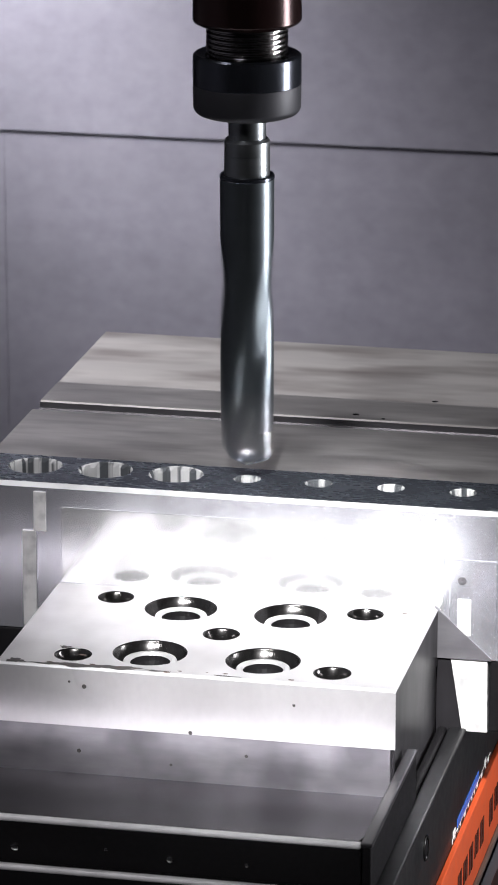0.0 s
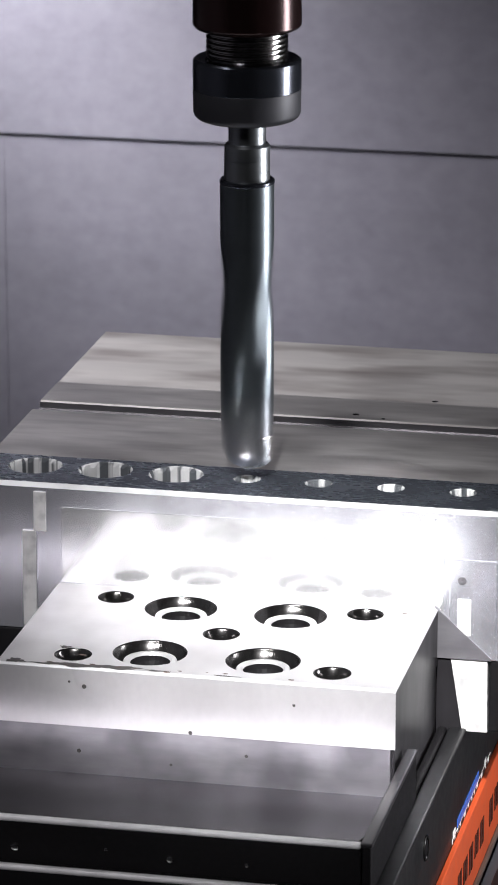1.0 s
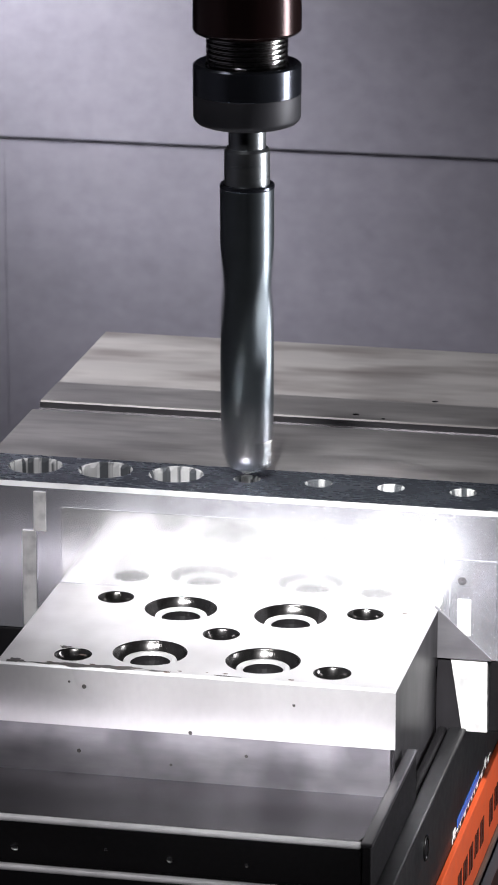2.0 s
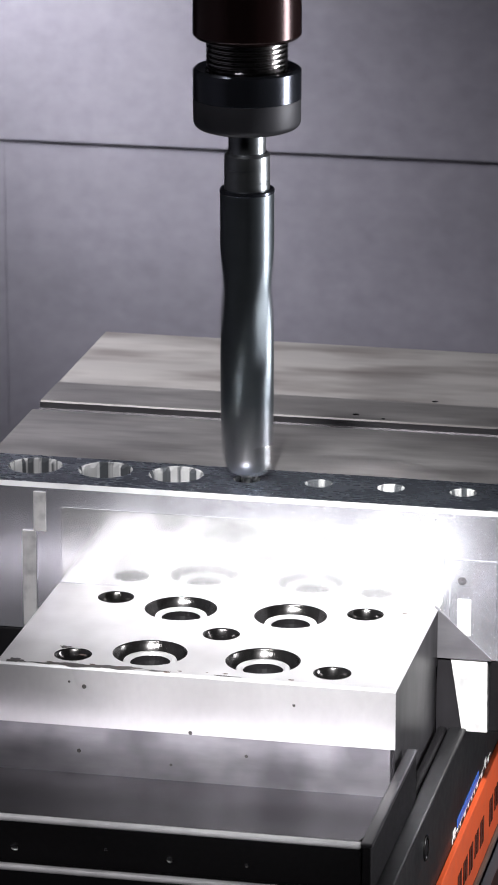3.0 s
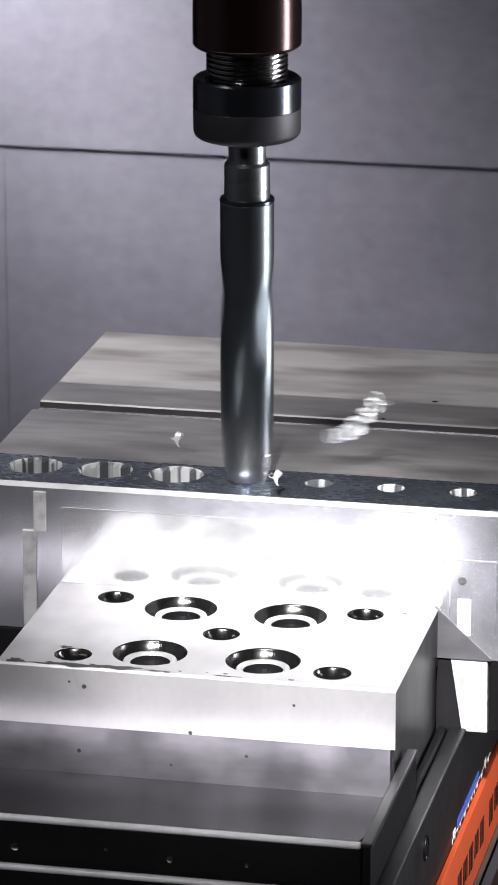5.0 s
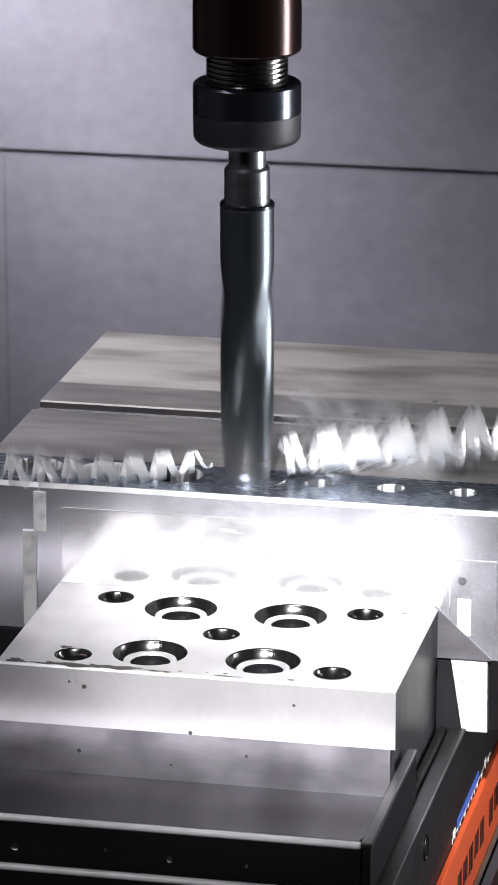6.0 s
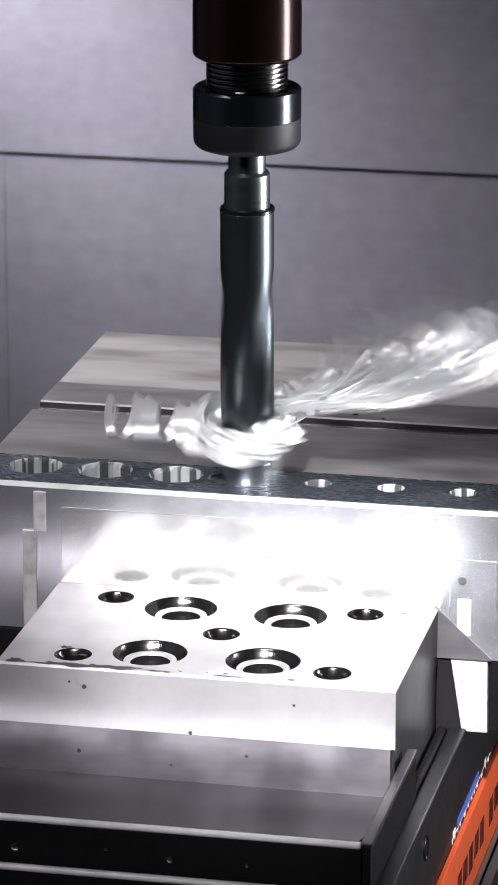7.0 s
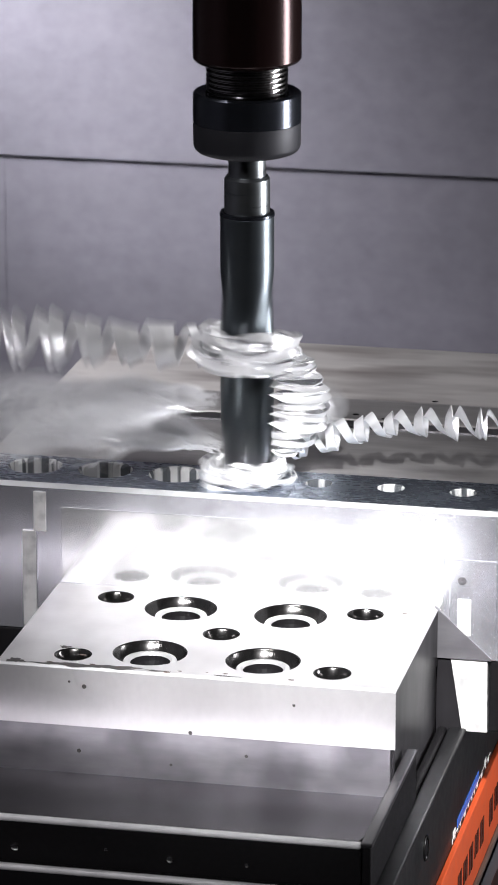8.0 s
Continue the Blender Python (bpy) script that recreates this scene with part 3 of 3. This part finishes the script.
# ---- chips ----
def ribbon(bm, path, width, thick=0.0003, twist=0.0, taper=True, axis=None):
    """A curled strip along the path, its flat side turning by twist for each step."""
    n = len(path)
    prev = None
    for i in range(n):
        a, b = path[max(0, i - 1)], path[min(n - 1, i + 1)]
        along = (b - a).normalized()
        ref = Vector(axis) if axis else Vector((0, 0, 1)) if abs(along.z) < 0.9 else Vector((1, 0, 0))
        side = along.cross(ref).normalized()
        up = side.cross(along)
        c, s = math.cos(twist * i), math.sin(twist * i)
        across = up * c + side * s
        out = side * c - up * s
        w = width * (0.25 + 0.75 * min(1.0, 4 * i / n, 4 * (n - 1 - i) / n)) if taper else width
        p = path[i]
        ring = [bm.verts.new(p + across * w / 2 + out * thick / 2), bm.verts.new(p + across * w / 2 - out * thick / 2),
                bm.verts.new(p - across * w / 2 - out * thick / 2), bm.verts.new(p - across * w / 2 + out * thick / 2)]
        if prev:
            for k in range(4):
                bm.faces.new((prev[k], prev[(k + 1) % 4], ring[(k + 1) % 4], ring[k]))
        prev = ring


def chip(name, bm, label, kind=""):
    ob = new(name, mesh_of(name, bm, CHIP, True))
    return tagged(ob, label, "metal chip", "chips thrown up by the drill", kind)


def coil_chip(seed, r0, r1, radius, pitch, width, sag):
    """One ribbon wound in loose loops about the x axis."""
    rnd = random.Random(seed)
    bm = bmesh.new()
    turns = (r1 - r0) / pitch
    n = int(turns * 26)
    path = []
    ph = rnd.uniform(0, 6)
    for i in range(n):
        u = i / (n - 1)
        a = 2 * math.pi * turns * u
        rr = radius * (0.5 + 0.5 * math.sin(math.pi * min(0.62, u * 1.5 + 0.12)) + 0.12 * math.sin(11 * u + ph) + 0.08 * math.sin(a * 0.37))
        path.append(Vector((r0 + (r1 - r0) * u + 0.0025 * math.sin(a * 0.5 + ph), rr * math.cos(a) + 0.004 * math.sin(5 * u + ph), rr * math.sin(a) + sag * u * u)))
    ribbon(bm, path, width, twist=0.003, axis=(1, 0.15, 0.1))
    return bm


def fan_chip(seed, count, spread, r0, r1, rise):
    """Many fine curved strands swept back from the drill."""
    rnd = random.Random(seed)
    bm = bmesh.new()
    for k in range(count):
        a0 = radians(rnd.uniform(-spread, spread))
        far = r0 + (r1 - r0) * rnd.uniform(0.35, 1.0)
        lift = rnd.uniform(0.1, 1.0) * rise
        wob = rnd.uniform(0, 6)
        start = rnd.uniform(0, 0.25)
        path = []
        for i in range(18):
            u = start + (1 - start) * i / 17
            r = r0 + (far - r0) * u
            a = a0 + 0.55 * u * u
            path.append(Vector((r * math.cos(a), r * math.sin(a), lift * u ** 1.3 + 0.0012 * math.sin(14 * u + wob))))
        ribbon(bm, path, rnd.uniform(0.0004, 0.0014), 0.0002, rnd.uniform(-0.1, 0.1))
    return bm


def nest_chip(seed, loops, r_in, r_out, height, width):
    """One long ribbon tangled in loops round the drill."""
    rnd = random.Random(seed)
    bm = bmesh.new()
    path = []
    r = z = 0.0
    keys = [(rnd.uniform(r_in, r_out), rnd.uniform(-0.5, 0.5) * height) for _ in range(loops * 2 + 1)]
    for i in range(loops * 64):
        f = i / 32
        k = int(f)
        u = f - k
        u = u * u * (3 - 2 * u)
        r = keys[k][0] * (1 - u) + keys[k + 1][0] * u
        z = keys[k][1] * (1 - u) + keys[k + 1][1] * u
        a = 2 * math.pi * i / 61.3
        r = max(0.0138, r + 0.0022 * math.sin(5.3 * a) + 0.001 * math.sin(11.7 * a))
        path.append(Vector((r * math.cos(a), r * math.sin(a), z + 0.0016 * math.sin(4.1 * a))))
    ribbon(bm, path, width, 0.0003, 0.13)
    return bm


def scallop_chip(seed, height):
    """One ruffled ribbon that runs in and out beside the drill."""
    rnd = random.Random(seed)
    bm = bmesh.new()
    path = []
    for k in range(22):
        z = height * k / 21
        reach = 0.039 - 0.014 * abs(2 * k / 21 - 1) ** 2 + rnd.uniform(-0.002, 0.002)
        for i in range(16):
            u = i / 16
            a = -0.5 + (u if k % 2 else 1 - u)
            r = 0.0155 + (reach - 0.0155) * math.sin(math.pi * u) ** 0.7
            path.append(Vector((r * math.cos(a), r * math.sin(a), z + height / 21 * u + 0.0010 * math.sin(6 * u + k))))
    ribbon(bm, path, 0.0042, 0.0003, 0.004)
    return bm


def flake_chip(seed):
    bm = bmesh.new()
    rnd = random.Random(seed)
    path = [Vector((0.0035 * math.cos(a) * (1 - a / 14), 0.0035 * math.sin(a) * (1 - a / 14), 0.0011 * a)) for a in [0.35 * i for i in range(20)]]
    ribbon(bm, path, 0.003, 0.0003, rnd.uniform(-0.1, 0.1))
    return bm


enclosure()
cover = way_cover()
workpiece()
vise_jaw()
vise_body()
tool = spindle_tool()

coil_a = chip("coiled_chip", coil_chip(1, 0.014, 0.140, 0.0100, 0.0088, 0.0072, 0.010), "long bright coiled aluminium chip whirling round the drill")
coil_b = chip("coiled_chip", coil_chip(2, 0.018, 0.132, 0.0058, 0.0072, 0.0054, 0.008), "bright twisted aluminium chip chain flung from the drill")
coil_c = chip("coiled_chip", coil_chip(6, 0.012, 0.070, 0.0105, 0.0105, 0.0070, -0.001), "short bright coiled aluminium chip at the hole")
fan_a = chip("stringy_chip", fan_chip(3, 170, 24, 0.014, 0.150, 0.024), "fan of fine bright aluminium strings round the drill", "stuff")
fan_b = chip("stringy_chip", fan_chip(5, 140, 30, 0.014, 0.135, 0.018), "fan of fine bright aluminium strings round the drill", "stuff")
nest = chip("chip_nest", nest_chip(7, 13, 0.0145, 0.027, 0.018, 0.0056), "bright tangled aluminium chip nest climbing the drill")
heap = chip("chip_nest", nest_chip(8, 11, 0.0145, 0.0225, 0.012, 0.0040), "bright tangled aluminium chip heap at the drilled hole")
ruffle = chip("ruffled_chip", scallop_chip(9, 0.050), "bright ruffled aluminium chip ribbon beside the drill")
first_coil = chip("coiled_chip", coil_chip(12, 0.010, 0.050, 0.0036, 0.0034, 0.0019, 0.005), "thin bright coiled first chip at the drilled hole")
curl = chip("curled_chip", flake_chip(10), "small bright curled aluminium chip by the drilled hole")
curl_far = chip("curled_chip", flake_chip(11), "small bright curled aluminium chip by the drilled hole")

DOWN, TIP = -0.00225, 0.0069


def whirl(ob, rows, roll=0):
    """Rows of seconds, turn, height and tilt, filled in frame by frame; roll: degrees a second about the chip's own length."""
    out = []
    for i in range(241):
        t = i / 30
        k = max(n for n in range(len(rows) - 1) if rows[n][0] <= t + 1e-6)
        u = (t - rows[k][0]) / (rows[k + 1][0] - rows[k][0])
        az, z, tilt = [p + (q - p) * u for p, q in zip(rows[k][1:], rows[k + 1][1:])]
        out.append((t, pose(0, 0, z, roll * t, tilt, az)))
    walk(ob, out)


def motions():
    # tool: steady feed, six turns a second
    walk(tool, [(i / 30, pose(0, 0, TIP + DOWN * i / 30, 0, 0, (-72.146 * i) % 360)) for i in range(241)])
    walk(cover, [(i * 2.0, pose(0, 0, DOWN * i * 2.0)) for i in range(5)])
    # chips: each grows out of the hole, then whirls clockwise
    whirl(coil_a, [(0, 105, -0.030, 90), (4.6, 105, -0.030, 90), (5.2, 80, -0.030, 0), (5.45, 60, 0.012, 0), (5.65, 24, 0.010, -6), (5.8, 18, 0.010, -8), (6.0, 12, 0.010, -5), (6.2, -160, 0.008, -4),
                   (6.5, -250, 0.014, -3), (6.8, -290, 0.026, -6), (7.0, -325, 0.036, -8), (7.2, -460, 0.054, -4), (7.3, -538, 0.060, 0), (7.5, -530, 0.064, -1),
                   (7.7, -680, 0.066, -4), (7.9, -830, 0.068, -2), (8.0, -888, 0.069, -1)], -420)
    whirl(coil_b, [(0, 150, -0.012, 90), (4.8, 150, -0.012, 90), (5.5, 165, 0.006, 0), (5.8, 197, 0.007, 0), (6.0, 192, 0.008, 0), (6.2, 40, 0.010, -3), (6.3, 4, 0.010, -4),
                   (6.5, -205, 0.024, 2), (6.8, -250, 0.022, -2), (7.0, -262, 0.014, 0), (7.3, -268, 0.012, -4), (7.5, -272, 0.010, -6), (7.7, -310, 0.012, -8), (8.0, -350, 0.013, -9)], -800)
    whirl(coil_c, [(0, 120, -0.012, 90), (6.05, 60, -0.012, 90), (6.25, -90, 0.010, -4), (6.5, -168, 0.011, 2), (7.0, -182, 0.022, -4),
                   (7.3, -300, 0.012, -10), (7.5, -350, 0.010, -24), (7.7, -480, 0.010, -8), (8.0, -650, 0.012, -6)], -2000)
    whirl(fan_a, [(0, 75, -0.046, 0), (4.8, 75, -0.046, 0), (5.6, 110, 0.000, -4), (5.8, 16, 0.006, -7), (5.9, 22, -0.004, -2), (6.05, 50, -0.008, 0), (6.2, 150, 0.010, 2),
                  (6.5, 150, 0.016, 9), (6.8, 80, 0.020, -2), (7.0, 6, 0.034, -8), (7.3, -205, 0.018, -2), (7.5, -276, 0.012, -1), (7.7, -372, 0.024, -6), (7.9, -500, 0.018, -3), (8.0, -556, 0.012, -4)])
    whirl(fan_b, [(0, 75, -0.046, 0), (4.9, 75, -0.046, 0), (5.6, 85, -0.032, 0), (6.0, 95, -0.030, 0), (6.2, 205, 0.010, 2), (6.5, 158, 0.012, 8),
                  (6.8, 90, 0.020, -4), (7.0, 10, 0.038, -4), (7.3, -80, 0.034, -2), (7.5, -215, 0.046, -2), (7.7, -340, 0.046, -4), (7.9, -480, 0.038, 2), (8.0, -530, 0.040, 4)])
    whirl(nest, [(0, 0, -0.030, 0), (5.4, 0, -0.030, 0), (6.0, -450, -0.012, 0), (6.5, -900, 0.008, 2), (6.8, -1170, 0.014, -4), (7.0, -1360, 0.027, -8),
                 (7.3, -1660, 0.052, 6), (7.5, -1840, 0.057, 4), (7.7, -2020, 0.062, 4), (8.0, -2300, 0.067, -5)])
    whirl(heap, [(0, 0, -0.030, 0), (4.7, 0, -0.030, 0), (5.6, -700, -0.012, 0), (6.0, -1050, -0.008, 0), (6.5, -1500, 0.003, 0), (6.9, -1860, -0.008, 0), (7.6, -2490, -0.008, 0), (8.0, -2850, 0.004, 0)])
    whirl(ruffle, [(0, 90, -0.060, 0), (6.9, 90, -0.060, 0), (7.5, 90, -0.055, 0),
                   (7.7, 70, 0.004, 0), (8.0, 0, 0.014, 0)])
    walk(first_coil, [(0, pose(0, 0, -0.012, 0, 90, 20)), (4.3, pose(0, 0, -0.012, 0, 90, 20)), (4.5, pose(0, 0, -0.004, 200, 40, 10)), (4.6, pose(0, 0, 0.002, 260, 0, 6)),
                      (4.7, pose(0.002, 0, 0.004, 330, -22, 8)), (5.0, pose(0.03, 0.02, 0.014, 400, -30, -30)), (5.4, pose(0.20, 0.07, 0.010, 470, -10, -60)),
                      (5.8, pose(0.37, 0.06, -0.194, 540, 0, -80)), (8.0, pose(0.37, 0.06, -0.194, 540, 0, -80))])
    for ob, x, y in ((curl, 0.013, -0.014), (curl_far, -0.020, 0.012)):
        walk(ob, [(0, pose(x * 0.3, y * 0.3, -0.02)), (4.1, pose(x * 0.3, y * 0.3, -0.02, 0, 0, 40)), (4.3, pose(x * 0.8, y * 0.8, -0.002, 0, 0, 80)),
                  (4.5, pose(x, y, 0.003, 20, 10, 120)), (4.7, pose(x * 1.5, y * 1.4, 0.006, 40, 30, 180)), (5.2, pose(x * 2.5, y * 2.5, 0.012, 90, 60, 240)),
                  (5.5, pose(x * 12, 0.09 + y, 0.006, 120, 60, 260)), (5.8, pose(math.copysign(0.36, x), 0.12, -0.196, 150, 60, 300)), (8.0, pose(math.copysign(0.36, x), 0.12, -0.196, 150, 60, 300))])


motions()
